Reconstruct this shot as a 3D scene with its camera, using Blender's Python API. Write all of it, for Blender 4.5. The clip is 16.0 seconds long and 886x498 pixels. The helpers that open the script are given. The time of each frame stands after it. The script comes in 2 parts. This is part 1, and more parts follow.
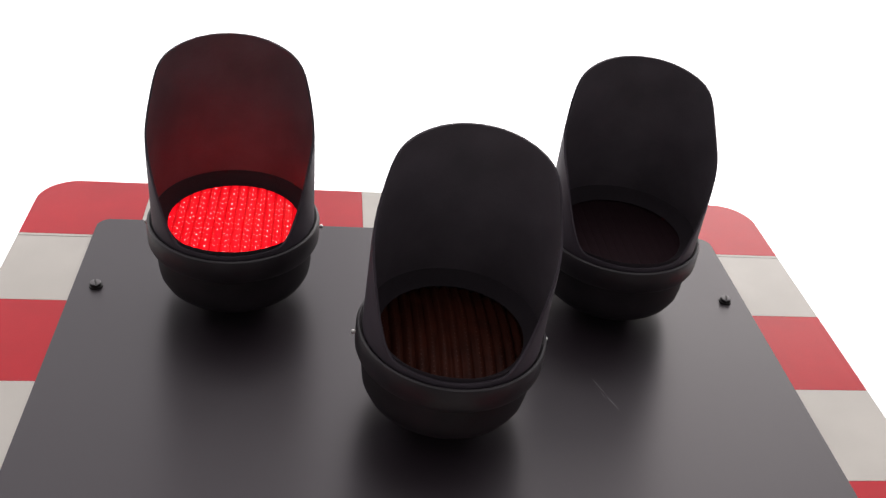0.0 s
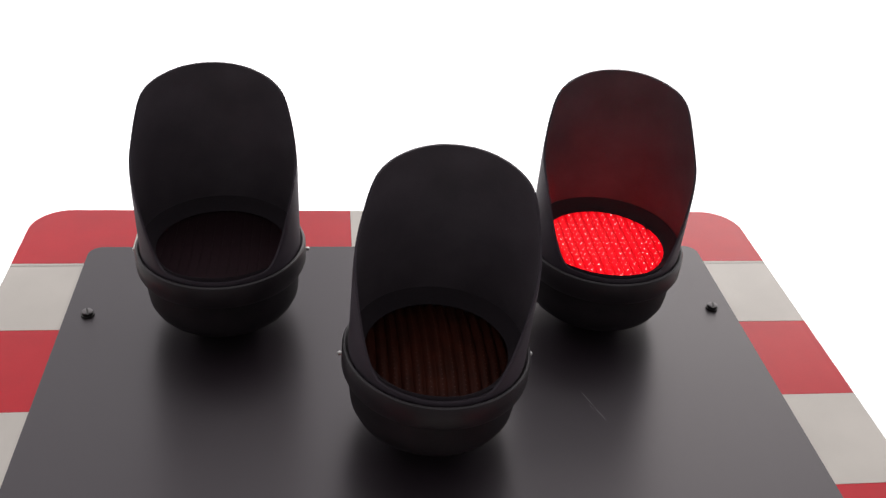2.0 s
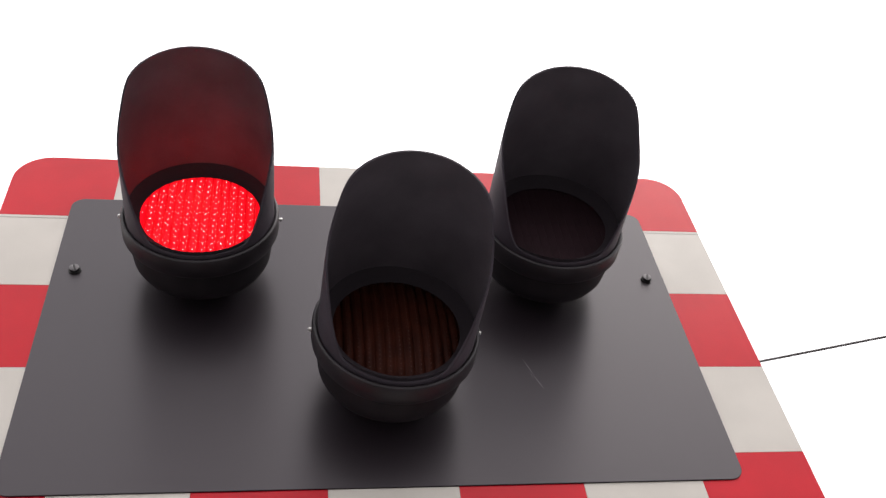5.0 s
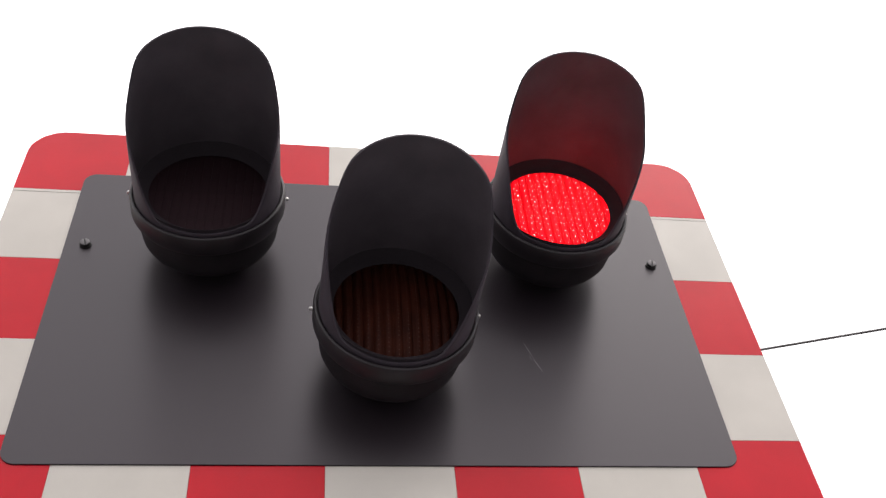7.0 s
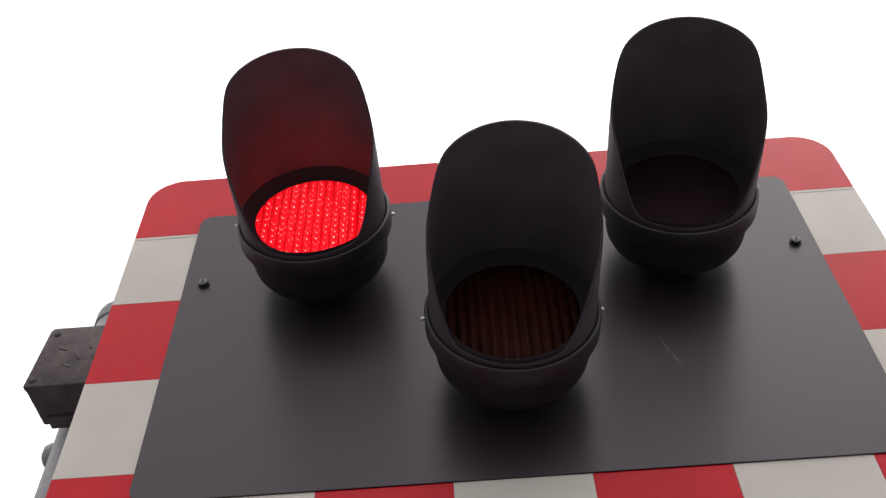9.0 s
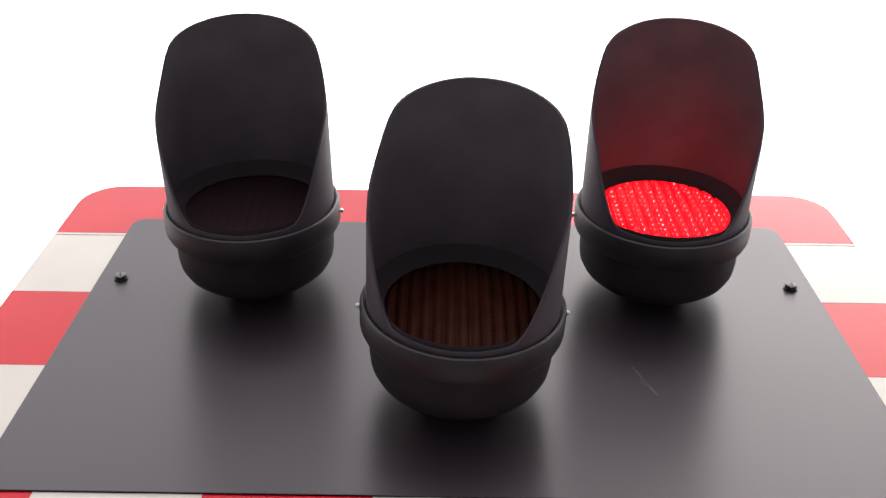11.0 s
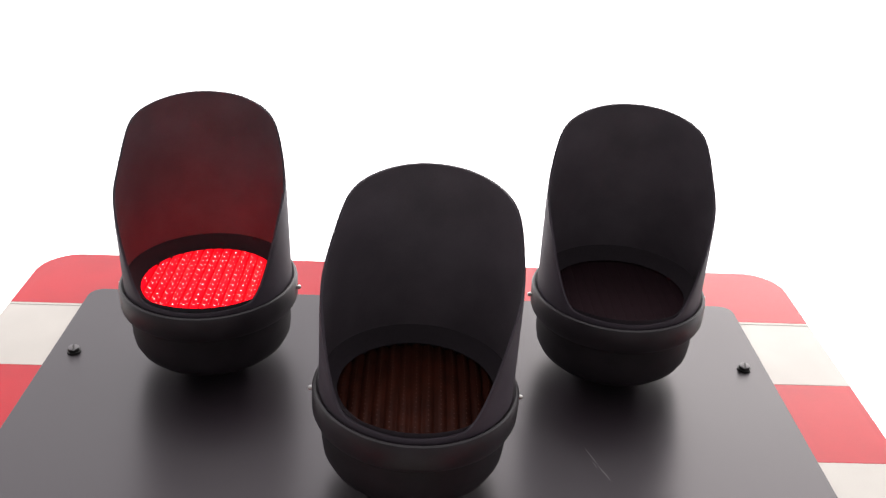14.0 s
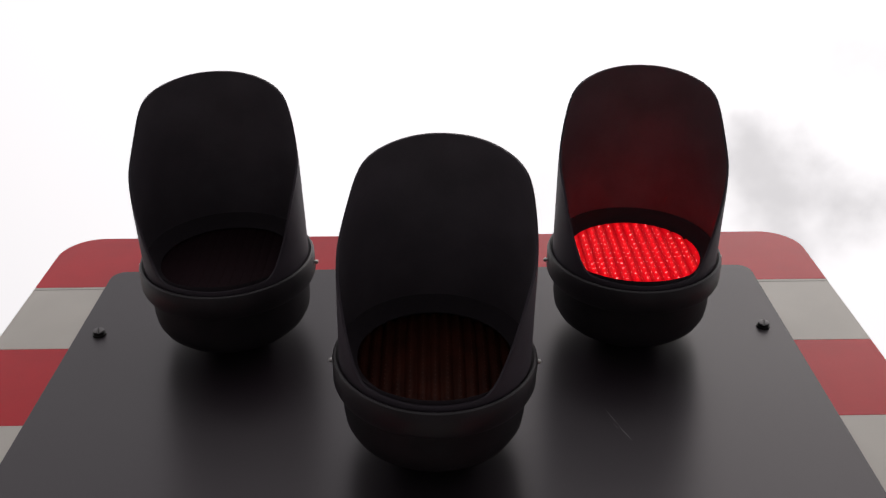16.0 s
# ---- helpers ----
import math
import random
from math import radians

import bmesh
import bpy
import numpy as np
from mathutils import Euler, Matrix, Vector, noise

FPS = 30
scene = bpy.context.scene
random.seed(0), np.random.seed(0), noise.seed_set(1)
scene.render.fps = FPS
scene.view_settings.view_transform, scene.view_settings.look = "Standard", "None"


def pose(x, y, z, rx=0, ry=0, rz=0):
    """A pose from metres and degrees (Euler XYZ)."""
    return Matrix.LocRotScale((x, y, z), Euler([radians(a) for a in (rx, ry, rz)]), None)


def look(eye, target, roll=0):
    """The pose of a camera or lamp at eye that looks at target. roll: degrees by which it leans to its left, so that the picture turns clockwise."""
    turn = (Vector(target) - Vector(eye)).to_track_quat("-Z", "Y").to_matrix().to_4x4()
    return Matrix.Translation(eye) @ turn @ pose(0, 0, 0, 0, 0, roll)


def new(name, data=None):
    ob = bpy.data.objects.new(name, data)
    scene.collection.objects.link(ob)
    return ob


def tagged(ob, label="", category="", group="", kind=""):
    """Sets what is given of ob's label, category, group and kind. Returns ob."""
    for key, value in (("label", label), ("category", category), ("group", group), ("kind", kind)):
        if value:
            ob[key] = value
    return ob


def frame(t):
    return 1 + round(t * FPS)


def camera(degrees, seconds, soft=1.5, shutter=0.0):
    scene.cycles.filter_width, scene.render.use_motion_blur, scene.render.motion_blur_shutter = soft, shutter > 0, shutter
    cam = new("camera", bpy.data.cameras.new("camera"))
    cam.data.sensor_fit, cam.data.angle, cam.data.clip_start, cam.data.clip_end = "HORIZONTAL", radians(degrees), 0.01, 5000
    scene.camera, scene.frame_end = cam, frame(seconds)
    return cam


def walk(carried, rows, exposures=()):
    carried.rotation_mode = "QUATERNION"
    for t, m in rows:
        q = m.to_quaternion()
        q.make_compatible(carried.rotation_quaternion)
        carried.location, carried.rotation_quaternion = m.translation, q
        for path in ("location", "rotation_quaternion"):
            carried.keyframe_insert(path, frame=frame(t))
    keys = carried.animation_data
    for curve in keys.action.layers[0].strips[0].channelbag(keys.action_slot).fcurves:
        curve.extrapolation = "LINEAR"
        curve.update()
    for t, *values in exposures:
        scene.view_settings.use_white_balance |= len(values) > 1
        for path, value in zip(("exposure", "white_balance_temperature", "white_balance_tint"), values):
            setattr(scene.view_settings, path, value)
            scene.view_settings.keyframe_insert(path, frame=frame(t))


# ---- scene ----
cam = camera(51.3, 16.0, soft=1.35)
PATH = [
    (0, (-0.163, -0.857, 1.61), (0.103, 0.263, 3.246), -9.2),
    (0.5, (-0.164, -0.866, 1.609), (0.108, 0.261, 3.239), -9.7),
    (1, (-0.157, -0.858, 1.604), (0.136, 0.271, 3.229), -10.7),
    (1.5, (-0.143, -0.87, 1.602), (0.119, 0.264, 3.228), -10.2),
    (2, (-0.136, -0.881, 1.603), (0.118, 0.227, 3.248), -10.8),
    (2.5, (-0.146, -0.866, 1.603), (0.101, 0.23, 3.257), -9.9),
    (3, (-0.13, -0.863, 1.6), (0.113, 0.269, 3.231), -9.6),
    (3.5, (-0.134, -0.897, 1.598), (0.198, 0.252, 3.202), -11.6),
    (3.7, (-0.169, -0.937, 1.605), (0.223, 0.224, 3.186), -13.1),
    (6, (-0.144, -1.099, 1.598), (0.16, 0.279, 3.016), -7.7),
    (6.5, (-0.133, -1.099, 1.597), (0.175, 0.278, 3.015), -7.0),
    (7, (-0.129, -1.105, 1.596), (0.166, 0.257, 3.03), -6.6),
    (7.5, (-0.132, -1.118, 1.596), (0.095, 0.233, 3.053), -5.0),
    (8, (-0.128, -1.12, 1.593), (0.027, 0.231, 3.06), -5.7),
    (8.5, (-0.109, -1.087, 1.598), (-0.043, 0.257, 3.078), -5.7),
    (8.7, (-0.079, -1.059, 1.6), (-0.084, 0.272, 3.093), -4.3),
    (10.8, (-0.027, -0.727, 1.601), (-0.073, 0.287, 3.324), 2.1),
    (11, (-0.02, -0.724, 1.604), (-0.019, 0.289, 3.329), 0.8),
    (11.5, (-0.009, -0.707, 1.601), (-0.002, 0.329, 3.311), -0.7),
    (12, (-0.006, -0.697, 1.601), (-0.037, 0.368, 3.294), -0.3),
    (12.5, (-0.004, -0.699, 1.6), (-0.074, 0.361, 3.295), 0.9),
    (13, (0.006, -0.726, 1.606), (-0.039, 0.325, 3.307), 0.8),
    (13.5, (0.005, -0.744, 1.614), (0.033, 0.233, 3.359), -0.6),
    (14, (-0.001, -0.759, 1.616), (0.059, 0.153, 3.395), -1.6),
    (14.5, (0.002, -0.768, 1.615), (0.046, 0.151, 3.391), -0.9),
    (15, (0.012, -0.771, 1.614), (0.045, 0.173, 3.377), -1.0),
    (15.5, (0.013, -0.76, 1.612), (0.044, 0.198, 3.368), -1.6),
    (16, (0.008, -0.759, 1.608), (0.022, 0.207, 3.36), -1.4),
]
walk(cam, [(t, look(eye, target, roll)) for t, eye, target, roll in PATH],
     exposures=[(t, stops, 6500, 12) for t, stops in (
         (0, 0.14), (1, 0.1), (2, 0.0), (3, -0.18), (3.5, 0.0), (6, 0.43), (7, 0.38), (8, 0.04), (8.5, -0.12), (10.8, 0.68), (11.5, 0.92),
         (12.5, 1.08), (13, 1.14), (13.5, 1.05), (14, 0.68), (14.5, 0.24), (15, -0.38), (16, -0.73))])

# ---- light ----
SUN_DIR = Vector((0.35, -0.42, 0.84)).normalized()
sun = new("sun", bpy.data.lights.new("sun", "SUN"))
sun.data.energy, sun.data.angle, sun.data.color = 0.65, radians(34), (1.0, 0.96, 0.9)
sun.matrix_world = look(SUN_DIR * 30, (0, 0, 0))

world = bpy.data.worlds.new("overcast_sky")
scene.world = world
world.use_nodes = True
wn, wl = world.node_tree.nodes, world.node_tree.links
wn.clear()
sky = wn.new("ShaderNodeTexSky")
sky.sky_type, sky.sun_disc = "NISHITA", False
sky.sun_elevation, sky.sun_rotation = radians(57), radians(140)
clear = wn.new("ShaderNodeBackground")
clear.inputs["Strength"].default_value = 0.08
wl.new(sky.outputs["Color"], clear.inputs["Color"])
where = wn.new("ShaderNodeTexCoord")
puffs = wn.new("ShaderNodeTexNoise")
puffs.inputs["Scale"].default_value = 2.6
puffs.inputs["Detail"].default_value = 7
puffs.inputs["Roughness"].default_value = 0.55
wl.new(where.outputs["Generated"], puffs.inputs["Vector"])
tones = wn.new("ShaderNodeValToRGB")
tones.color_ramp.elements[0].position, tones.color_ramp.elements[0].color = 0.31, (0.90, 0.888, 0.885, 1)
tones.color_ramp.elements[1].position, tones.color_ramp.elements[1].color = 0.46, (1.05, 1.028, 1.03, 1)
wl.new(puffs.outputs["Fac"], tones.inputs["Fac"])
# an overcast sky is brighter overhead than at the horizon
split = wn.new("ShaderNodeSeparateXYZ")
wl.new(where.outputs["Generated"], split.inputs["Vector"])
rise = wn.new("ShaderNodeMapRange")
rise.inputs["From Min"].default_value, rise.inputs["From Max"].default_value = 0.0, 1.0
rise.inputs["To Min"].default_value, rise.inputs["To Max"].default_value = 0.62, 1.95
wl.new(split.outputs["Z"], rise.inputs["Value"])
# a thicker grey cloud bank low on one side, with ragged edges
ragged = wn.new("ShaderNodeTexNoise")
ragged.inputs["Scale"].default_value = 7.0
ragged.inputs["Detail"].default_value = 8
wl.new(where.outputs["Generated"], ragged.inputs["Vector"])
drift = wn.new("ShaderNodeMix")
drift.data_type = "VECTOR"
drift.inputs["Factor"].default_value = 0.22
wl.new(where.outputs["Generated"], drift.inputs["A"])
wl.new(ragged.outputs["Color"], drift.inputs["B"])
off_bank = wn.new("ShaderNodeVectorMath")
off_bank.operation = "DISTANCE"
off_bank.inputs[1].default_value = Vector((0.362, 0.408, 0.838)) * 0.78 + Vector((0.5, 0.5, 0.5)) * 0.22
wl.new(drift.outputs["Result"], off_bank.inputs[0])
bank = wn.new("ShaderNodeMapRange")
bank.interpolation_type = "SMOOTHSTEP"
bank.inputs["From Min"].default_value, bank.inputs["From Max"].default_value = 0.012, 0.080
bank.inputs["To Min"].default_value, bank.inputs["To Max"].default_value = 0.66, 1.0
wl.new(off_bank.outputs["Value"], bank.inputs["Value"])
greyed = wn.new("ShaderNodeVectorMath")
greyed.operation = "SCALE"
wl.new(tones.outputs["Color"], greyed.inputs[0])
wl.new(bank.outputs["Result"], greyed.inputs["Scale"])
cloud = wn.new("ShaderNodeBackground")
wl.new(greyed.outputs["Vector"], cloud.inputs["Color"])
# and a little brighter on the sun's side
sunward = wn.new("ShaderNodeMapRange")
sunward.inputs["From Min"].default_value, sunward.inputs["From Max"].default_value = -1.0, 1.0
sunward.inputs["To Min"].default_value, sunward.inputs["To Max"].default_value = 0.88, 1.12
wl.new(split.outputs["X"], sunward.inputs["Value"])
level = wn.new("ShaderNodeMath")
level.operation = "MULTIPLY"
wl.new(rise.outputs["Result"], level.inputs[0])
wl.new(sunward.outputs["Result"], level.inputs[1])
wl.new(level.outputs["Value"], cloud.inputs["Strength"])
both = wn.new("ShaderNodeMixShader")
both.inputs["Fac"].default_value = 0.94
wl.new(clear.outputs["Background"], both.inputs[1])
wl.new(cloud.outputs["Background"], both.inputs[2])
out = wn.new("ShaderNodeOutputWorld")
wl.new(both.outputs["Shader"], out.inputs["Surface"])


# ---- materials ----
def surface(name, colour, rough=0.5, metal=0.0, spread=0.12, coarse=6.0, fine=300.0, bump=0.05, coat=0.0, spec=0.5, wear=None, low=0.35, high=0.68):
    """A painted, cast or coated surface: two scales of tone, uneven gloss and a fine relief, in metres."""
    mat = bpy.data.materials.new(name)
    mat.use_nodes = True
    n, l = mat.node_tree.nodes, mat.node_tree.links
    bsdf = n["Principled BSDF"]
    bsdf.inputs["Metallic"].default_value = metal
    bsdf.inputs["Specular IOR Level"].default_value = spec
    bsdf.inputs["Coat Weight"].default_value = coat
    bsdf.inputs["Coat Roughness"].default_value = 0.18
    place = n.new("ShaderNodeTexCoord")
    big, small = n.new("ShaderNodeTexNoise"), n.new("ShaderNodeTexNoise")
    big.inputs["Scale"].default_value, big.inputs["Detail"].default_value = coarse, 5
    small.inputs["Scale"].default_value, small.inputs["Detail"].default_value = fine, 3
    for tex in (big, small):
        l.new(place.outputs["Object"], tex.inputs["Vector"])
    blend = n.new("ShaderNodeMix")
    blend.data_type = "FLOAT"
    blend.inputs["Factor"].default_value = 0.3
    l.new(big.outputs["Fac"], blend.inputs["A"])
    l.new(small.outputs["Fac"], blend.inputs["B"])
    ramp = n.new("ShaderNodeValToRGB")
    other = wear or [c * (1 + spread) for c in colour]
    ramp.color_ramp.interpolation = "EASE"
    ramp.color_ramp.elements[0].position, ramp.color_ramp.elements[1].position = low, high
    ramp.color_ramp.elements[0].color = (*[c * (1 - spread) for c in colour], 1)
    ramp.color_ramp.elements[1].color = (*other, 1)
    l.new(blend.outputs["Result"], ramp.inputs["Fac"])
    l.new(ramp.outputs["Color"], bsdf.inputs["Base Color"])
    gloss = n.new("ShaderNodeMapRange")
    gloss.inputs["To Min"].default_value, gloss.inputs["To Max"].default_value = rough * 0.95, min(1.0, rough * 1.12)
    l.new(big.outputs["Fac"], gloss.inputs["Value"])
    l.new(gloss.outputs["Result"], bsdf.inputs["Roughness"])
    if bump:
        relief = n.new("ShaderNodeBump")
        relief.inputs["Strength"].default_value, relief.inputs["Distance"].default_value = bump, 0.001
        l.new(small.outputs["Fac"], relief.inputs["Height"])
        l.new(relief.outputs["Normal"], bsdf.inputs["Normal"])
    return mat


def glowing(name, colour, strength):
    mat = bpy.data.materials.new(name)
    mat.use_nodes = True
    bsdf = mat.node_tree.nodes["Principled BSDF"]
    bsdf.inputs["Base Color"].default_value = (*colour, 1)
    bsdf.inputs["Roughness"].default_value = 0.3
    bsdf.inputs["Emission Color"].default_value = (*colour, 1)
    bsdf.inputs["Emission Strength"].default_value = strength
    return mat


M_RED = surface("red_reflective_sheeting", (0.57, 0.007, 0.020), 0.28, spread=0.07, coarse=9, fine=700, bump=0.04, spec=0.23)
M_WHITE = surface("white_reflective_sheeting", (0.605, 0.568, 0.515), 0.32, spread=0.05, coarse=9, fine=700, bump=0.04, spec=0.28)
M_PANEL = surface("satin_black_panel_paint", (0.0165, 0.0115, 0.0150), 0.36, spread=0.16, coarse=4, fine=30, bump=0.0, spec=0.74, low=0.0, high=1.0)
# the panel's paint was drawn on upright, which stretches its reflections up and down
n, l = M_PANEL.node_tree.nodes, M_PANEL.node_tree.links
strokes = n.new("ShaderNodeCombineXYZ")
strokes.inputs["Z"].default_value = 1.0
l.new(strokes.outputs["Vector"], n["Principled BSDF"].inputs["Tangent"])
n["Principled BSDF"].inputs["Anisotropic"].default_value = 0.68
n["Principled BSDF"].inputs["Specular Tint"].default_value = (1.0, 0.945, 0.985, 1)
M_SHEET = surface("dark_aluminium_sheet", (0.035, 0.033, 0.034), 0.55, metal=0.2)
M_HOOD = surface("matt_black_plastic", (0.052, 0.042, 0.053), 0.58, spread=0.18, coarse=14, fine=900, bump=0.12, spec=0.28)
# inside of the hood, coloured paler to make up for missing bounced light
M_HOOD_INSIDE = surface("lightened_hood_inside", (0.092, 0.079, 0.091), 0.55, spread=0.2, coarse=14, fine=900, bump=0.12, spec=0.42)
M_CASE = surface("black_cast_housing", (0.017, 0.0135, 0.016), 0.58, spread=0.35, coarse=18, fine=700, bump=0.15, spec=0.25)
M_COLLAR = surface("black_collar_enamel", (0.020, 0.016, 0.019), 0.42, spread=0.35, coarse=18, fine=700, bump=0.12, spec=0.36)
M_BEZEL = surface("dark_rubber_seal", (0.038, 0.031, 0.037), 0.75, spec=0.2)
M_STEEL = surface("bright_screw_steel", (0.55, 0.54, 0.52), 0.3, metal=1.0, coarse=60)
M_DARKBOLT = surface("blackened_bolt", (0.03, 0.028, 0.027), 0.45, metal=0.5, coarse=60)
M_SCREWFACE = surface("sky_lit_screw_face", (0.13, 0.122, 0.125), 0.5, metal=0.5, coarse=90)
M_LAP = surface("painted_lap_shadow", (0.36, 0.33, 0.30), 0.6, coarse=60)
M_SCRATCH = surface("bared_scratch", (0.20, 0.19, 0.19), 0.6, coarse=60)
M_GALV = surface("galvanised_steel", (0.27, 0.265, 0.275), 0.55, metal=0.35, spread=0.22, coarse=22, fine=180, bump=0.1)
M_BOX = surface("weathered_brown_box_paint", (0.072, 0.050, 0.052), 0.62, spread=0.3, coarse=26, fine=160, bump=0.15, wear=(0.125, 0.094, 0.092))
M_CABLE = surface("grey_cable_sheath", (0.10, 0.092, 0.090), 0.6, coarse=3)
M_TIMBER = surface("weathered_timber", (0.16, 0.125, 0.095), 0.8, spread=0.3, coarse=9, fine=140, bump=0.4)
M_GROUND = surface("worn_grey_asphalt", (0.130, 0.127, 0.130), 0.9, spread=0.3, coarse=0.8, fine=120, bump=0.5)
M_AMBER = surface("amber_lens", (0.043, 0.0100, 0.0054), 0.5, spread=0.3, coarse=30, fine=400, bump=0.02, spec=0.10)
M_AMBER_DOT = surface("amber_led_dome", (0.09, 0.023, 0.010), 0.3, coarse=60)
M_REDLENS = surface("unlit_red_lens", (0.031, 0.0150, 0.0195), 0.6, spread=0.15, coarse=40, fine=400, bump=0.02, spec=0.15)
STRIP_PITCH = 0.0137
M_LIT = glowing("lit_red_lens", (1.0, 0.003, 0.011), 1.6)
# each upright flute of the lens is brightest along its crown
n, l = M_LIT.node_tree.nodes, M_LIT.node_tree.links
place, flutes, glow = n.new("ShaderNodeTexCoord"), n.new("ShaderNodeTexWave"), n.new("ShaderNodeMapRange")
flutes.bands_direction = "X"
flutes.inputs["Scale"].default_value = 0.314 / STRIP_PITCH
glow.inputs["To Min"].default_value, glow.inputs["To Max"].default_value = 1.15, 0.42
l.new(place.outputs["Object"], flutes.inputs["Vector"])
l.new(flutes.outputs["Fac"], glow.inputs["Value"])
l.new(glow.outputs["Result"], n["Principled BSDF"].inputs["Emission Strength"])
M_LED_GLINT = glowing("led_lip_and_glint", (1.0, 0.36, 0.32), 22.0)
# no two LED lips, or glowing tips that imitate glints, are equally bright
n, l = M_LED_GLINT.node_tree.nodes, M_LED_GLINT.node_tree.links
island, glow = n.new("ShaderNodeNewGeometry"), n.new("ShaderNodeMapRange")
glow.inputs["To Min"].default_value, glow.inputs["To Max"].default_value = 6.0, 12.0
l.new(island.outputs["Random Per Island"], glow.inputs["Value"])
l.new(glow.outputs["Result"], n["Principled BSDF"].inputs["Emission Strength"])

M_BEAM = glowing("led_die", (1.0, 0.005, 0.014), 420.0)


# ---- mesh helpers ----
def part(name, bm, material, parent=None, label="", smooth=None):
    """Links a bmesh as one mesh object under a thing or a part."""
    mesh = bpy.data.meshes.new(name)
    bm.normal_update()
    if smooth is not None:
        for f in bm.faces:
            f.smooth = True
        for e in bm.edges:
            e.smooth = len(e.link_faces) == 2 and e.calc_face_angle(0) < radians(smooth)
    bm.to_mesh(mesh)
    bm.free()
    mesh.materials.append(material)
    ob = new(name, mesh)
    if parent:
        ob.parent = parent
    if label:
        tagged(ob, label)
    return ob


def thing(name, m, label, category, group="", kind=""):
    ob = new(name)
    ob.empty_display_size = 0.05
    ob.matrix_world = m
    return tagged(ob, label, category, group, kind)


def sheet(points, y0, y1, bevel=0.0):
    """A flat plate in the x-z plane with outline points, from y0 (front) to y1 (back)."""
    bm = bmesh.new()
    front = [bm.verts.new((x, y0, z)) for x, z in points]
    f = bm.faces.new(front)
    ext = bmesh.ops.extrude_face_region(bm, geom=[f])
    bmesh.ops.translate(bm, vec=(0, y1 - y0, 0), verts=[v for v in ext["geom"] if isinstance(v, bmesh.types.BMVert)])
    bmesh.ops.recalc_face_normals(bm, faces=bm.faces)
    if bevel:
        rim = [e for e in bm.edges if all(abs(v.co.y - y0) < 1e-6 for v in e.verts)]
        bmesh.ops.bevel(bm, geom=rim, offset=bevel, segments=2, affect="EDGES", profile=0.5)
    return bm


def rounded(x0, x1, z0, z1, radii, steps=12):
    """A rectangle's outline; radii for its corners: low left, low right, top right, top left."""
    pts = []
    corners = ((x0, z0, 1, 1, 180), (x1, z0, -1, 1, 270), (x1, z1, -1, -1, 0), (x0, z1, 1, -1, 90))
    for (cx, cz, sx, sz, a), r in zip(corners, radii):
        if r <= 0:
            pts.append((cx, cz))
            continue
        for k in range(steps + 1):
            t = radians(a + 90 * k / steps)
            pts.append((cx + sx * r + r * math.cos(t), cz + sz * r + r * math.sin(t)))
    return pts


def turned(profile, n=72, close=False):
    """Turns a profile of (radius, y) round the y axis."""
    bm = bmesh.new()
    rings = []
    for r, y in profile:
        if r < 1e-6:
            rings.append([bm.verts.new((0, y, 0))])
        else:
            rings.append([bm.verts.new((r * math.cos(2 * math.pi * k / n), y, r * math.sin(2 * math.pi * k / n))) for k in range(n)])
    pairs = list(zip(rings, rings[1:])) + ([(rings[-1], rings[0])] if close else [])
    for a, b in pairs:
        for k in range(n):
            j = (k + 1) % n
            if len(a) == 1 and len(b) > 1:
                bm.faces.new((a[0], b[k], b[j]))
            elif len(b) == 1 and len(a) > 1:
                bm.faces.new((a[k], a[j], b[0]))
            elif len(a) > 1:
                bm.faces.new((a[k], a[j], b[j], b[k]))
    bmesh.ops.recalc_face_normals(bm, faces=bm.faces)
    return bm


def box(x0, x1, y0, y1, z0, z1, bevel=0.0, segments=2):
    bm = bmesh.new()
    bmesh.ops.create_cube(bm, size=1)
    bmesh.ops.transform(bm, matrix=Matrix.Translation(((x0 + x1) / 2, (y0 + y1) / 2, (z0 + z1) / 2)) @ Matrix.Diagonal((x1 - x0, y1 - y0, z1 - z0, 1)), verts=bm.verts)
    if bevel:
        bmesh.ops.bevel(bm, geom=list(bm.edges), offset=bevel, segments=segments, affect="EDGES", profile=0.5)
    return bm


def spin(bm, m):
    bmesh.ops.transform(bm, matrix=m, verts=bm.verts)
    return bm


# ---- ground ----
bm = bmesh.new()
bmesh.ops.create_grid(bm, x_segments=40, y_segments=40, size=400)
ground = tagged(part("ground", bm, M_GROUND), "worn grey asphalt ground under the signal", "ground", kind="structure")

# ---- the signal board ----
HALF, TOP, BOTTOM = 0.632, 3.036, 2.202
INNER, P_TOP, P_BOTTOM = 0.519, 2.916, 2.315
COLS = (-0.632, -0.452, -0.271, -0.0905, 0.0905, 0.271, 0.452, 0.632)
ROWS = (2.202, 2.363, 2.5325, 2.702, 2.872, 3.036)
GAP = 0.0002
CORNER = 0.062


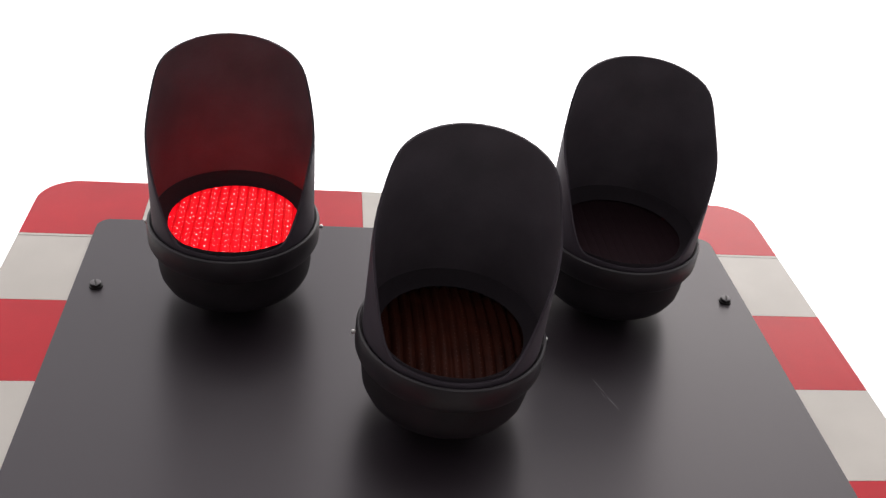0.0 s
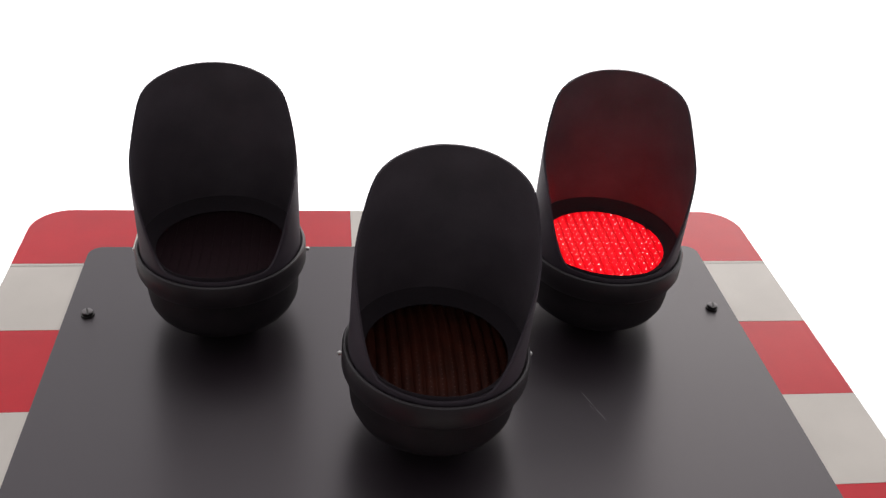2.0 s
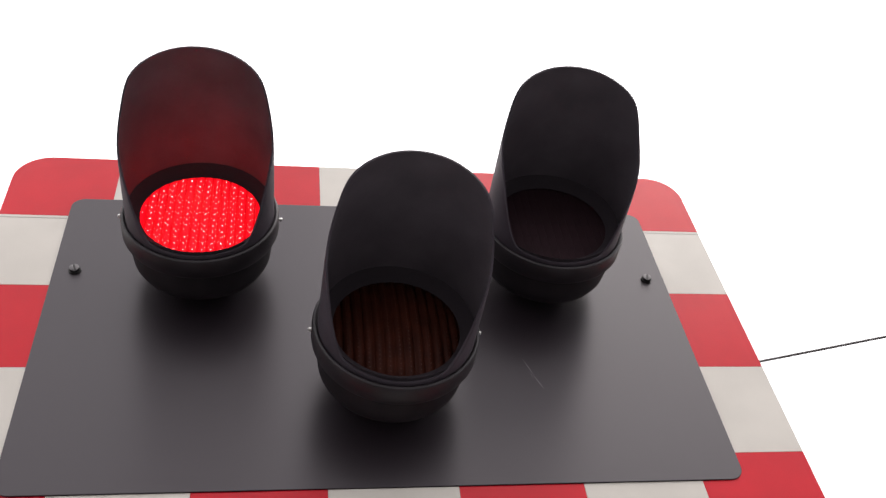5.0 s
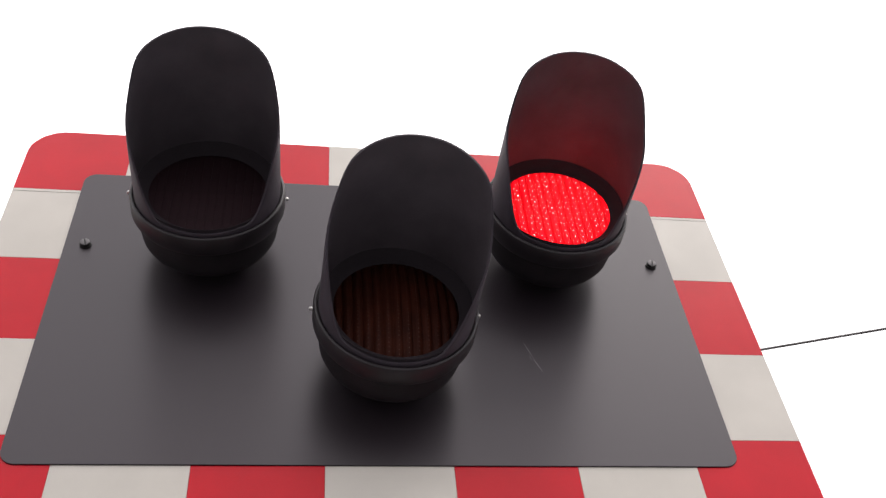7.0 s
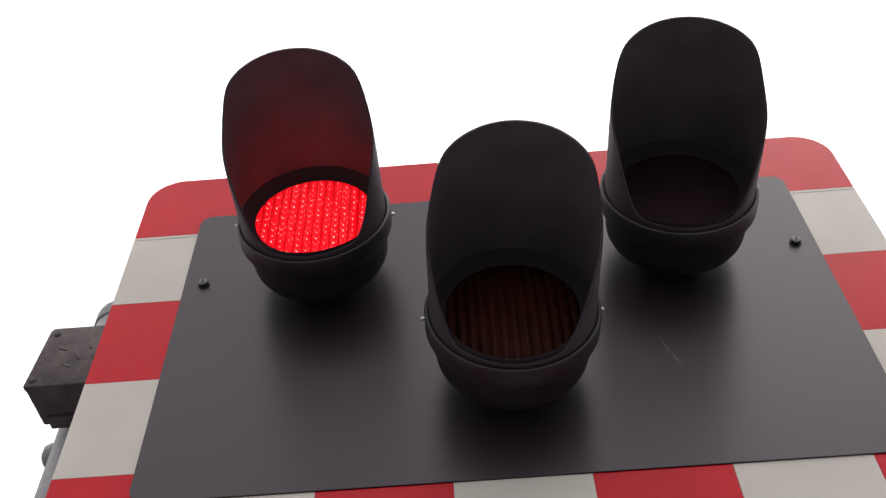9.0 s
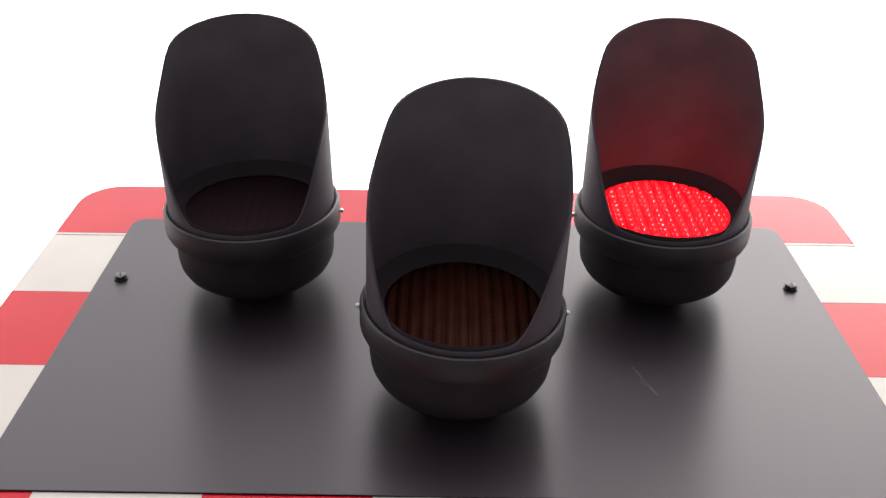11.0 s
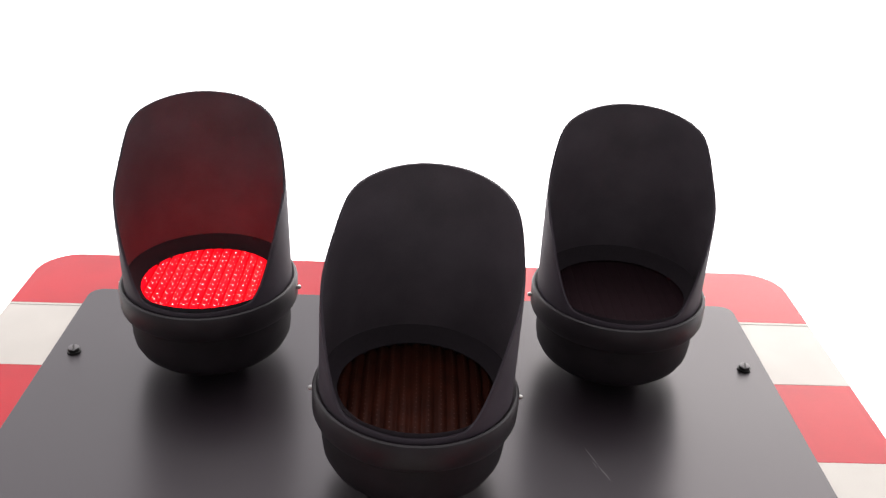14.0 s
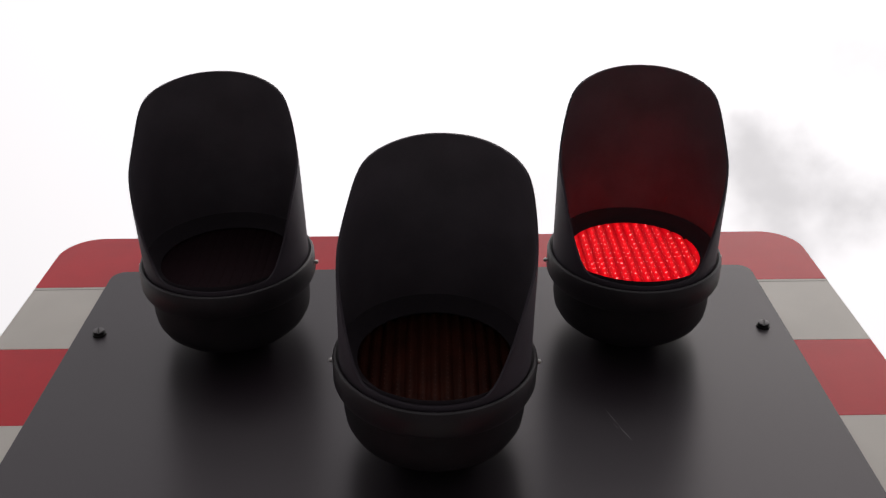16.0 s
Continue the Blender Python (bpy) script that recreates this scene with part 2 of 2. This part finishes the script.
def signal_board():
    board = thing("signal_board", Matrix.Identity(4), "black level crossing signal board with red and white chequered border", "signal board")
    part("backing_sheet", sheet(rounded(-HALF - 0.0015, HALF + 0.0015, BOTTOM - 0.0015, TOP + 0.0015, [CORNER] * 4), 0.0035, 0.0075, 0.0006), M_SHEET, board, "thin dark aluminium backing sheet")
    # a folded stiffening rim behind the sheet
    part("rear_rail", box(-0.60, 0.60, 0.008, 0.034, 2.80, 2.84, 0.003), M_GALV, board)
    part("rear_rail", box(-0.60, 0.60, 0.008, 0.034, 2.38, 2.42, 0.003), M_GALV, board)
    last_c, last_r = len(COLS) - 2, len(ROWS) - 2
    for r in range(len(ROWS) - 1):
        for c in range(len(COLS) - 1):
            if 0 < r < last_r and 0 < c < last_c:
                continue
            x0, x1, z0, z1 = COLS[c] + GAP, COLS[c + 1] - GAP, ROWS[r] + GAP, ROWS[r + 1] - GAP
            # the border runs a little way under the black panel
            if r == 0:
                z1 = max(z1, P_BOTTOM + 0.004) if c in (0, last_c) else P_BOTTOM + 0.004
            elif r == last_r:
                z0 = min(z0, P_TOP - 0.004) if c in (0, last_c) else P_TOP - 0.004
            if 0 < r < last_r:
                if c == 0:
                    x1 = -INNER + 0.004
                else:
                    x0 = INNER - 0.004
            radii = [0, 0, 0, 0]
            for k, (cc, rr) in enumerate(((0, 0), (last_c, 0), (last_c, last_r), (0, last_r))):
                if (c, r) == (cc, rr):
                    radii[k] = CORNER
            red = (c + r) % 2 == 0
            part("red_square" if red else "white_square", sheet(rounded(x0, x1, z0, z1, radii), 0.0, 0.003, 0.0003), M_RED if red else M_WHITE, board)
    panel = part("black_panel", sheet(rounded(-INNER, INNER, P_BOTTOM, P_TOP, [0.022] * 4), -0.0024, -0.0003, 0.0008), M_PANEL, board, "satin black painted centre panel")
    for x in (-0.486, 0.486):
        at = Matrix.Translation((x, 0, 2.734))
        bm = turned([(0, -0.0083), (0.0074, -0.0083), (0.0079, -0.0078), (0.0079, -0.0050), (0.0098, -0.0049), (0.0098, -0.0020), (0, -0.0020)], 24)
        screw = part("panel_screw", spin(bm, at), M_DARKBOLT, board, "slotted screw, its front painted paler as if reflecting sky", smooth=40)
        # the front halves are coloured paler for the sky's reflection, the sides dark
        for s in (0, 180):
            half = [(0.0076 * math.cos(radians(8 + 164 * k / 12)), 0.0002 + 0.0076 * math.sin(radians(8 + 164 * k / 12))) for k in range(13)]
            turn = at @ pose(0, 0, 0, 0, (72 if x < 0 else 105) + s, 0)
            part("head_half", spin(sheet(half, -0.0100, -0.0082, 0.0006), turn), M_SCREWFACE, screw, smooth=40)
    # lapped edges of the sheeting on the upper white squares, their shadow lines painted as grey strips
    for x0, x1 in ((-HALF + 0.001, -INNER - 0.001), (INNER + 0.001, HALF - 0.001)):
        part("sheeting_lap", box(x0, x1, -0.0005, 0.001, 2.8646, 2.8651), M_LAP, board, "lap in the white sheeting, its shadow line painted grey")
    # scratch marks in the paint
    bm = bmesh.new()
    rng = random.Random(5)
    for x, z, dx, dz, w in ((0.223, 2.546, 0.011, -0.030, 0.0011), (0.2352, 2.513, 0.010, -0.026, 0.0014), (0.229, 2.520, 0.004, -0.012, 0.0006)):
        line = [(x + dx * u + rng.uniform(-0.0005, 0.0005), z + dz * u, w * math.sin(math.pi * (0.08 + 0.84 * u))) for u in (0, 0.2, 0.45, 0.7, 1)]
        pts = [(px - h / 2, pz) for px, pz, h in line] + [(px + h / 2, pz) for px, pz, h in reversed(line)]
        bm.faces.new([bm.verts.new((px, -0.00252, pz)) for px, pz in pts])
    ext = bmesh.ops.extrude_face_region(bm, geom=list(bm.faces))
    bmesh.ops.translate(bm, vec=(0, 0.0001, 0), verts=[v for v in ext["geom"] if isinstance(v, bmesh.types.BMVert)])
    part("scratch", bm, M_SCRATCH, panel, "pale scratch in the paint")
    return board


# ---- the lamps ----
LENS_R = 0.0975
LENS_Y = -0.1145


def lens_crown(x, z, radius=LENS_R, rise=0.017):
    """How far the amber lens bulges forward at x, z."""
    return rise * (1 - (x * x + z * z) / (radius * radius))


def ribbed(radius=LENS_R, pitch=0.0142, depth=0.0065, y=0.0):
    """A round, bulging lens face of upright flutes that faces -y."""
    bm = bmesh.new()
    steps, rows = 8, 14
    count = int(2 * radius / pitch * steps)
    cols = []
    for i in range(count + 1):
        x = -radius + 2 * radius * i / count
        h = math.sqrt(max(0.0, radius * radius - x * x))
        flute = depth * math.sqrt(max(0.0, 1 - (2 * ((x / pitch + 0.5) % 1.0) - 1) ** 2))
        cols.append([bm.verts.new((x, y - flute - lens_crown(x, h * u), h * u)) for u in (-1 + 2 * k / rows for k in range(rows + 1))])
    for a, b in zip(cols, cols[1:]):
        for k in range(rows):
            bm.faces.new((a[k], b[k], b[k + 1], a[k + 1]))
    bmesh.ops.remove_doubles(bm, verts=bm.verts, dist=1e-6)
    bmesh.ops.dissolve_degenerate(bm, edges=bm.edges, dist=1e-7)
    for f in bm.faces:
        f.normal_update()
        if f.normal.y > 0:
            f.normal_flip()
    return bm


def domes(radius=LENS_R - 0.004, pitch=0.0142, step=0.0071, size=0.0009, y=0.0):
    """Small LED domes along the crowns of the flutes."""
    bm = bmesh.new()
    n = int(radius / pitch)
    for i in range(-n, n + 1):
        x = i * pitch
        m = int(2 * radius / step)
        for k in range(-m, m + 1):
            z = (k + (0.5 if i % 2 else 0.0)) * step
            if x * x + z * z > radius * radius:
                continue
            base = y - lens_crown(x, z)
            tip = bm.verts.new((x, base - size * 1.2, z))
            ring = [bm.verts.new((x + size * math.cos(a * math.pi / 3), base, z + size * 1.2 * math.sin(a * math.pi / 3))) for a in range(6)]
            for a in range(6):
                bm.faces.new((tip, ring[a], ring[(a + 1) % 6]))
    for f in bm.faces:
        f.normal_update()
        if f.normal.y > 0:
            f.normal_flip()
    return bm


STRIPS, STRIP = 14, STRIP_PITCH


def lens_strip(x):
    """One flute of a red lens at x, about its own axis: lit crown forward (-y), dark crown behind, a row of LED points on the lit crown."""
    bm = bmesh.new()
    half, edge = STRIP / 2 - 0.00008, abs(x) + STRIP / 2
    tall = min(math.sqrt(LENS_R ** 2 - (abs(x) - STRIP / 2) ** 2), math.sqrt(0.105 ** 2 - edge ** 2))
    arc = [(half * math.sin(a), -0.0006 - 0.0018 * math.cos(a)) for a in (radians(-90 + 22.5 * q) for q in range(9))]
    loop = arc + [(-px, 0.0004 - 0.35 * py) for px, py in arc]
    rows = [[bm.verts.new((px, py, tall * v)) for px, py in loop] for v in (-1, -0.5, 0, 0.5, 1)]
    for lo, hi in zip(rows, rows[1:]):
        for q in range(len(loop)):
            r = (q + 1) % len(loop)
            f = bm.faces.new((lo[q], lo[r], hi[r], hi[q]))
            f.material_index = 0 if q < len(arc) - 1 else 1
    for ring in (rows[0], rows[-1]):
        bm.faces.new(ring).material_index = 1
    bmesh.ops.recalc_face_normals(bm, faces=bm.faces)
    # on the crown a row of LED cups: a bright die at the bottom, which shines forward only, and a glowing lip that
    # paints its glint
    rng = random.Random(round(x * 1e5))

    def ring(px, py, z, r, tall=1.0, n=8):
        return [bm.verts.new((px + r * math.cos(2 * math.pi * a / n), py, z + tall * r * math.sin(2 * math.pi * a / n))) for a in range(n)]

    def band(lo, hi, index):
        for a in range(len(lo)):
            bm.faces.new((lo[a], lo[(a + 1) % len(lo)], hi[(a + 1) % len(lo)], hi[a])).material_index = index

    def facing(verts, index):
        f = bm.faces.new(verts)
        f.normal_update()
        if f.normal.y > 0:
            f.normal_flip()
        f.material_index = index

    for k in range(-8, 9):
        z = k * STRIP + rng.uniform(-0.0003, 0.0003)
        if x * x + z * z < (LENS_R - 0.008) ** 2:
            crown, lip = -0.0020, -0.0042
            band(ring(0, lip, z, 0.0010), ring(0, crown, z, 0.0012), 0)
            band(ring(0, crown, z, 0.00074), ring(0, lip, z, 0.00074), 0)
            facing(ring(0, -0.0026, z, 0.00074), 3)
            a, b = ring(0, lip, z, 0.00074), ring(0, lip, z, 0.0010)
            for q in range(8):
                facing((a[q], a[(q + 1) % 8], b[(q + 1) % 8], b[q]), 2)
        # small glowing tips imitate the weaker reflections of the moulded cover between the rows
        z = (k + 0.5) * STRIP
        for off in (-0.30, 0.28):
            px = off * STRIP
            if (x + px) ** 2 + z * z > (LENS_R - 0.008) ** 2:
                continue
            size = 0.00038 * rng.uniform(0.8, 1.15)
            foot = -0.0006 - 0.0018 * math.sqrt(1 - (2 * off) ** 2)
            tip, rim = bm.verts.new((px, foot - size, z)), ring(px, foot + 0.0002, z, size, 1.3)
            for a in range(8):
                facing((tip, rim[a], rim[(a + 1) % 8]), 2)
    return bm


HOOD_R, HOOD_T = 0.1125, 0.0028
HOOD_BASE = -0.112
HOOD_DROOP = 3.0
# where the hood's edge lies: degrees away from its crown, and y
HOOD_EDGE = ((0, -0.3592), (12, -0.3588), (25, -0.3565), (38, -0.3522), (48, -0.3475), (56, -0.3415), (62, -0.3330), (67, -0.3200), (72, -0.3050), (78, -0.2900),
             (85, -0.2770), (96, -0.2620), (107, -0.2440), (115, -0.2220), (122, -0.1960), (130, -0.1670), (138, -0.1450), (143, -0.1415), (180, -0.1405))


def hood_reach(a):
    """How far the hood stands out from its base at the angle a round the lamp (90 degrees is its crown)."""
    off = abs((math.degrees(a) - 90 + 180) % 360 - 180)
    lo = [float(np.interp(off + d, *zip(*HOOD_EDGE))) for d in (-4, -2, 0, 2, 4)]
    return HOOD_BASE - sum(lo) / 5 - 0.004


def hood_mesh(length=1.0):
    bm = bmesh.new()
    n, rows = 180, 14
    outer, inner = [], []
    for k in range(n):
        a = 2 * math.pi * k / n
        reach = hood_reach(a) * length
        co, ci = [], []
        for j in range(rows + 1):
            f = j / rows
            y = HOOD_BASE - reach * f
            # the front edge is rolled in a touch
            r = HOOD_R - 0.0012 * f - 0.0007 * max(0.0, f - 0.9) * 10
            co.append(bm.verts.new((r * math.cos(a), y, r * math.sin(a))))
            ci.append(bm.verts.new(((r - HOOD_T) * math.cos(a), y, (r - HOOD_T) * math.sin(a))))
        outer.append(co)
        inner.append(ci)
    for k in range(n):
        m = (k + 1) % n
        for j in range(rows):
            bm.faces.new((outer[k][j], outer[m][j], outer[m][j + 1], outer[k][j + 1]))
            bm.faces.new((inner[m][j], inner[k][j], inner[k][j + 1], inner[m][j + 1])).material_index = 1
        bm.faces.new((outer[k][rows], outer[m][rows], inner[m][rows], inner[k][rows]))
        bm.faces.new((outer[m][0], outer[k][0], inner[k][0], inner[m][0]))
    bmesh.ops.recalc_face_normals(bm, faces=bm.faces)
    return bm


def signal_lamp(label, amber, lean=0.0, length=1.0):
    lamp = thing("signal_lamp", Matrix.Identity(4), label, "signal lamp", "lamps on the signal board")
    part("housing", turned([(0.0992, -0.1035), (0.1075, -0.1035), (0.1088, -0.080), (0.1088, -0.055), (0.1070, -0.042), (0.1015, -0.031), (0.0925, -0.0225), (0.080, -0.0165), (0.064, -0.0125), (0.050, -0.011),
                            (0.046, -0.009), (0.045, -0.004), (0.047, 0.0045), (0, 0.0045)]), M_CASE, lamp, "rounded black lamp housing", smooth=35)
    part("collar", turned([(0.1128, -0.1245), (0.1160, -0.1265), (0.1185, -0.1255), (0.1202, -0.1215), (0.1200, -0.097), (0.1182, -0.0925), (0.1150, -0.0905), (0.1080, -0.0905), (0.1080, -0.1245)], close=True), M_COLLAR, lamp, "black clamping collar", smooth=35)
    part("bezel", turned([(0.1086, -0.1370), (0.1072, -0.1235), (0.1072, -0.104), (0.0988, -0.104), (0.0988, -0.1192), (0.0912, -0.1196), (0.0917, -0.1206), (0.0940, -0.1216), (0.0972, -0.1240), (0.1010, -0.1275), (0.1045, -0.1320), (0.1075, -0.1362)], close=True), M_BEZEL, lamp, smooth=40)
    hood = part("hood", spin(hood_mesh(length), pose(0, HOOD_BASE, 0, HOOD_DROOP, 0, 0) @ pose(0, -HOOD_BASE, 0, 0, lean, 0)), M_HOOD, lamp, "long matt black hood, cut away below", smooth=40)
    hood.data.materials.append(M_HOOD_INSIDE)
    for s in (-1, 1):
        bm = turned([(0, -0.0052), (0.0018, -0.0048), (0.0029, -0.0034), (0.0031, -0.0010), (0.0021, -0.0008), (0.0021, 0.004), (0, 0.004)], 16)
        m = Matrix.Translation((s * 0.1205, -0.111, 0)) @ pose(0, 0, 0, 0, 0, 90 * s)
        part("collar_screw", spin(bm, m), M_STEEL, lamp, "small bright screw", smooth=40)
    part("well", turned([(0.0988, -0.1045), (0.0985, -0.098), (0.0935, -0.078), (0.0830, -0.058), (0.0680, -0.0395), (0.0480, -0.0255), (0.0250, -0.0165), (0, -0.0135)]), M_CASE, lamp)
    if amber:
        lens = part("amber_lens", ribbed(y=LENS_Y + 0.006), M_AMBER, lamp, "unlit amber ribbed lens", smooth=50)
        tagged(part("led_dome", domes(y=LENS_Y - 0.0002), M_AMBER_DOT, lens), kind="stuff")
    else:
        # switching on and off is imitated by added upright strips, lit on one face and dark on the other, which turn
        # over for each flash
        for k in range(STRIPS):
            x = (k - (STRIPS - 1) / 2) * STRIP
            strip = part("lens_strip", lens_strip(x), M_LIT, lamp, smooth=50)
            for mat in (M_REDLENS, M_LED_GLINT, M_BEAM):
                strip.data.materials.append(mat)
            strip.location = (x, LENS_Y, 0)
    return lamp


board = signal_board()
lamp_a = signal_lamp("black hooded red lamp flashing on the signal board", False, -1.7, 0.990)
lamp_b = signal_lamp("black hooded red lamp flashing on the signal board", False, 5)
lamp_b.matrix_world = pose(0.2850, -0.007, 2.738, 0, 0, -0.5)
lamp_a.matrix_world = pose(-0.2835, -0.007, 2.737, 0, 0, -0.2)
lamp_c = signal_lamp("black hooded amber lamp, unlit, below the red pair", True, 8.4, 0.996)
lamp_c.matrix_world = pose(0.002, -0.007, 2.498, 0, 0, 1.35)
for lamp in (lamp_a, lamp_b):
    tagged(lamp, group="red lamps")

# ---- the post behind the board ----
PX, PY, PR = -0.781, 0.365, 0.068
UPRIGHT = Matrix(((1, 0, 0, 0), (0, 0, 1, 0), (0, -1, 0, 0), (0, 0, 0, 1)))


def signal_post():
    post = thing("signal_post", pose(PX, PY, 0), "round galvanised steel post with a cap, behind the signal board", "post")
    part("pole", spin(turned([(0, -3.023), (PR - 0.003, -3.023), (PR, -3.018), (PR, 0.0), (0, 0.0)], 64), UPRIGHT), M_GALV, post, smooth=40)
    part("cap", spin(turned([(PR + 0.0006, -3.008), (PR + 0.002, -3.008), (PR + 0.003, -3.011), (PR + 0.003, -3.034), (PR + 0.001, -3.042), (0.03, -3.048), (0, -3.049)], 64), UPRIGHT),
         M_GALV, post, "grey pressed post cap", smooth=40)
    bm = turned([(0, -0.022), (0.014, -0.021), (0.022, -0.016), (0.026, -0.006), (0.026, 0.010), (0, 0.010)], 32)
    part("clamp_bolt", spin(bm, pose(-PR + 0.003, 0, 2.692, 0, 0, -90)), M_GALV, post, "domed clamp bolt", smooth=40)
    # arms that carry the board's rear rails
    for z in (2.40, 2.82):
        foot, head = Vector((0.055, -0.03, z)), Vector((0.19, -PY + 0.036, z))
        mid, way = (foot + head) / 2, head - foot
        bm = spin(box(-way.length / 2, way.length / 2, -0.004, 0.004, -0.018, 0.018, 0.0015), Matrix.Translation(mid) @ pose(0, 0, 0, 0, 0, math.degrees(math.atan2(way.y, way.x))))
        part("arm", bm, M_GALV, post, "flat steel arm to the board")
    part("base_plate", box(-0.14, 0.14, -0.14, 0.14, 0, 0.016, 0.003), M_GALV, post)
    return post


signal_post()


def junction_box():
    jb = thing("junction_box", pose(-0.772, 0.1875, 2.710), "weathered brown metal junction box on the post", "junction box")
    # cast box with drawn-in upper sides; lid and body are nearly flush
    wall = [(-0.078, 0.003), (-0.074, 0.0), (0.080, 0.0), (0.084, 0.003), (0.070, 0.138), (0.062, 0.144), (-0.060, 0.144), (-0.067, 0.138)]
    part("body", sheet(wall, 0.0135, 0.1055, 0.003), M_BOX, jb, smooth=30)
    cover = [(x * 1.012 - 0.0002, z * 1.012 - 0.001) for x, z in wall]
    lid = part("lid", sheet(cover, 0.0, 0.0130, 0.004), M_BOX, jb, smooth=30)
    for x, z in ((-0.064, 0.014), (0.070, 0.014), (-0.052, 0.127), (0.056, 0.127)):
        bm = turned([(0, -0.0022), (0.0050, -0.0018), (0.007, -0.0008), (0.007, 0.002), (0, 0.002)], 16)
        part("lid_screw", spin(bm, Matrix.Translation((x, 0, z))), M_DARKBOLT, lid, smooth=40)
    # worn cast lettering that cannot be read
    for x, z, w, tilt in ((-0.030, 0.088, 0.020, 25), (0.000, 0.070, 0.026, 60), (0.020, 0.092, 0.018, 75), (0.036, 0.060, 0.020, 70), (-0.012, 0.045, 0.016, 30)):
        part("cast_bar", spin(box(-w / 2, w / 2, -0.0012, 0.002, -0.0032, 0.0032, 0.001), Matrix.Translation((x, 0, z)) @ pose(0, 0, 0, 0, tilt, 0)), M_BOX, lid, smooth=60)
    part("mounting_foot", box(-0.062, 0.06, 0.080, 0.1115, -0.007, 0.0015, 0.002), M_BOX, jb)
    return jb


junction_box()


# ---- overhead cable in the distance, between two timber poles ----
CABLE_AT, CABLE_WAY = Vector((2.89, 3.23, 5.325)), Vector((0.955, -0.295, 0.0))
CABLE_ENDS = (-1.5, 14.0)


def cable_point(s):
    return CABLE_AT + CABLE_WAY * s + Vector((0, 0, 0.0008 * (s - 0.5) ** 2))


def overhead_cable():
    bm = bmesh.new()
    spans, ring = 40, 8
    rows = []
    for i in range(spans + 1):
        c = cable_point(CABLE_ENDS[0] + (CABLE_ENDS[1] - CABLE_ENDS[0]) * i / spans)
        side, upward = Vector((0.295, 0.955, 0)), Vector((0, 0, 1))
        rows.append([bm.verts.new(c + 0.008 * (math.cos(2 * math.pi * k / ring) * side + math.sin(2 * math.pi * k / ring) * upward)) for k in range(ring)])
    for p, q in zip(rows, rows[1:]):
        for k in range(ring):
            bm.faces.new((p[k], p[(k + 1) % ring], q[(k + 1) % ring], q[k]))
    bm.faces.new(rows[0])
    bm.faces.new(list(reversed(rows[-1])))
    bmesh.ops.recalc_face_normals(bm, faces=bm.faces)
    return tagged(part("overhead_cable", bm, M_CABLE, smooth=60), "thin dark overhead cable against the white sky", "cable")


def cable_pole(s, inward):
    """A tapered timber pole under one end of the cable, which a hook and an insulator hold."""
    end = cable_point(s)
    foot = end - inward * CABLE_WAY * 0.16
    pole = thing("cable_pole", pose(foot.x, foot.y, 0, 0, 0, math.degrees(math.atan2(CABLE_WAY.y, CABLE_WAY.x)) + (0 if inward > 0 else 180)),
                 "weathered timber pole that carries the overhead cable", "pole", "cable poles")
    top = end.z + 0.14
    part("shaft", spin(turned([(0, -top), (0.068, -top), (0.074, -top + 0.012), (0.115, 0.0), (0, 0.0)], 32), UPRIGHT), M_TIMBER, pole, smooth=40)
    part("hook", box(0.05, 0.112, -0.008, 0.008, end.z - 0.010, end.z + 0.010, 0.003), M_GALV, pole, "galvanised steel hook")
    part("insulator", spin(turned([(0, -0.062), (0.018, -0.062), (0.030, -0.050), (0.024, -0.036), (0.030, -0.022), (0.022, -0.006), (0, -0.006)], 24), pose(0.1045, 0, end.z, 0, 0, 90)),
         M_CABLE, pole, "dark ribbed insulator", smooth=40)
    return pole


overhead_cable()
cable_pole(CABLE_ENDS[0], 1)
cable_pole(CABLE_ENDS[1], -1)

# ---- what moves ----
# starts of the tenth of a second in which a lamp changes: (red pair's first lamp, second lamp)
FIRST = (0.1, 0.5, 0.9, 1.3, 1.7, 2.1, 2.6, 3.0, 3.4, 3.8, 4.2, 4.7, 5.1, 5.5, 5.9, 6.3, 6.7, 7.1, 7.6, 8.0, 8.4, 8.8, 9.2, 9.7, 10.1, 10.5, 10.9, 11.3,
         11.7, 12.1, 12.6, 13.0, 13.4, 13.8, 14.3, 14.6, 15.1, 15.5, 15.9)
TURN = 179.8  # degrees through which a strip turns over
SECOND = tuple({2.6: 2.5, 7.6: 7.5, 14.3: 14.2, 14.6: 14.7}.get(t, t) for t in FIRST)


def motions():
    for lamp, starts, first in ((lamp_a, FIRST, 0), (lamp_b, SECOND, TURN)):
        for strip in [o for o in lamp.children if o.name.startswith("lens_strip")]:
            x, angle = strip.location.x, first
            rows = [(0.0, pose(x, LENS_Y, 0, 0, 0, angle))]
            for t in starts:
                goal = TURN - angle
                rows += [(t + k / 30, pose(x, LENS_Y, 0, 0, 0, angle + (goal - angle) * k / 2)) for k in range(3)]
                angle = goal
            if rows[-1][0] < 15.99:
                rows.append((16.0, pose(x, LENS_Y, 0, 0, 0, angle)))
            walk(strip, rows)


motions()
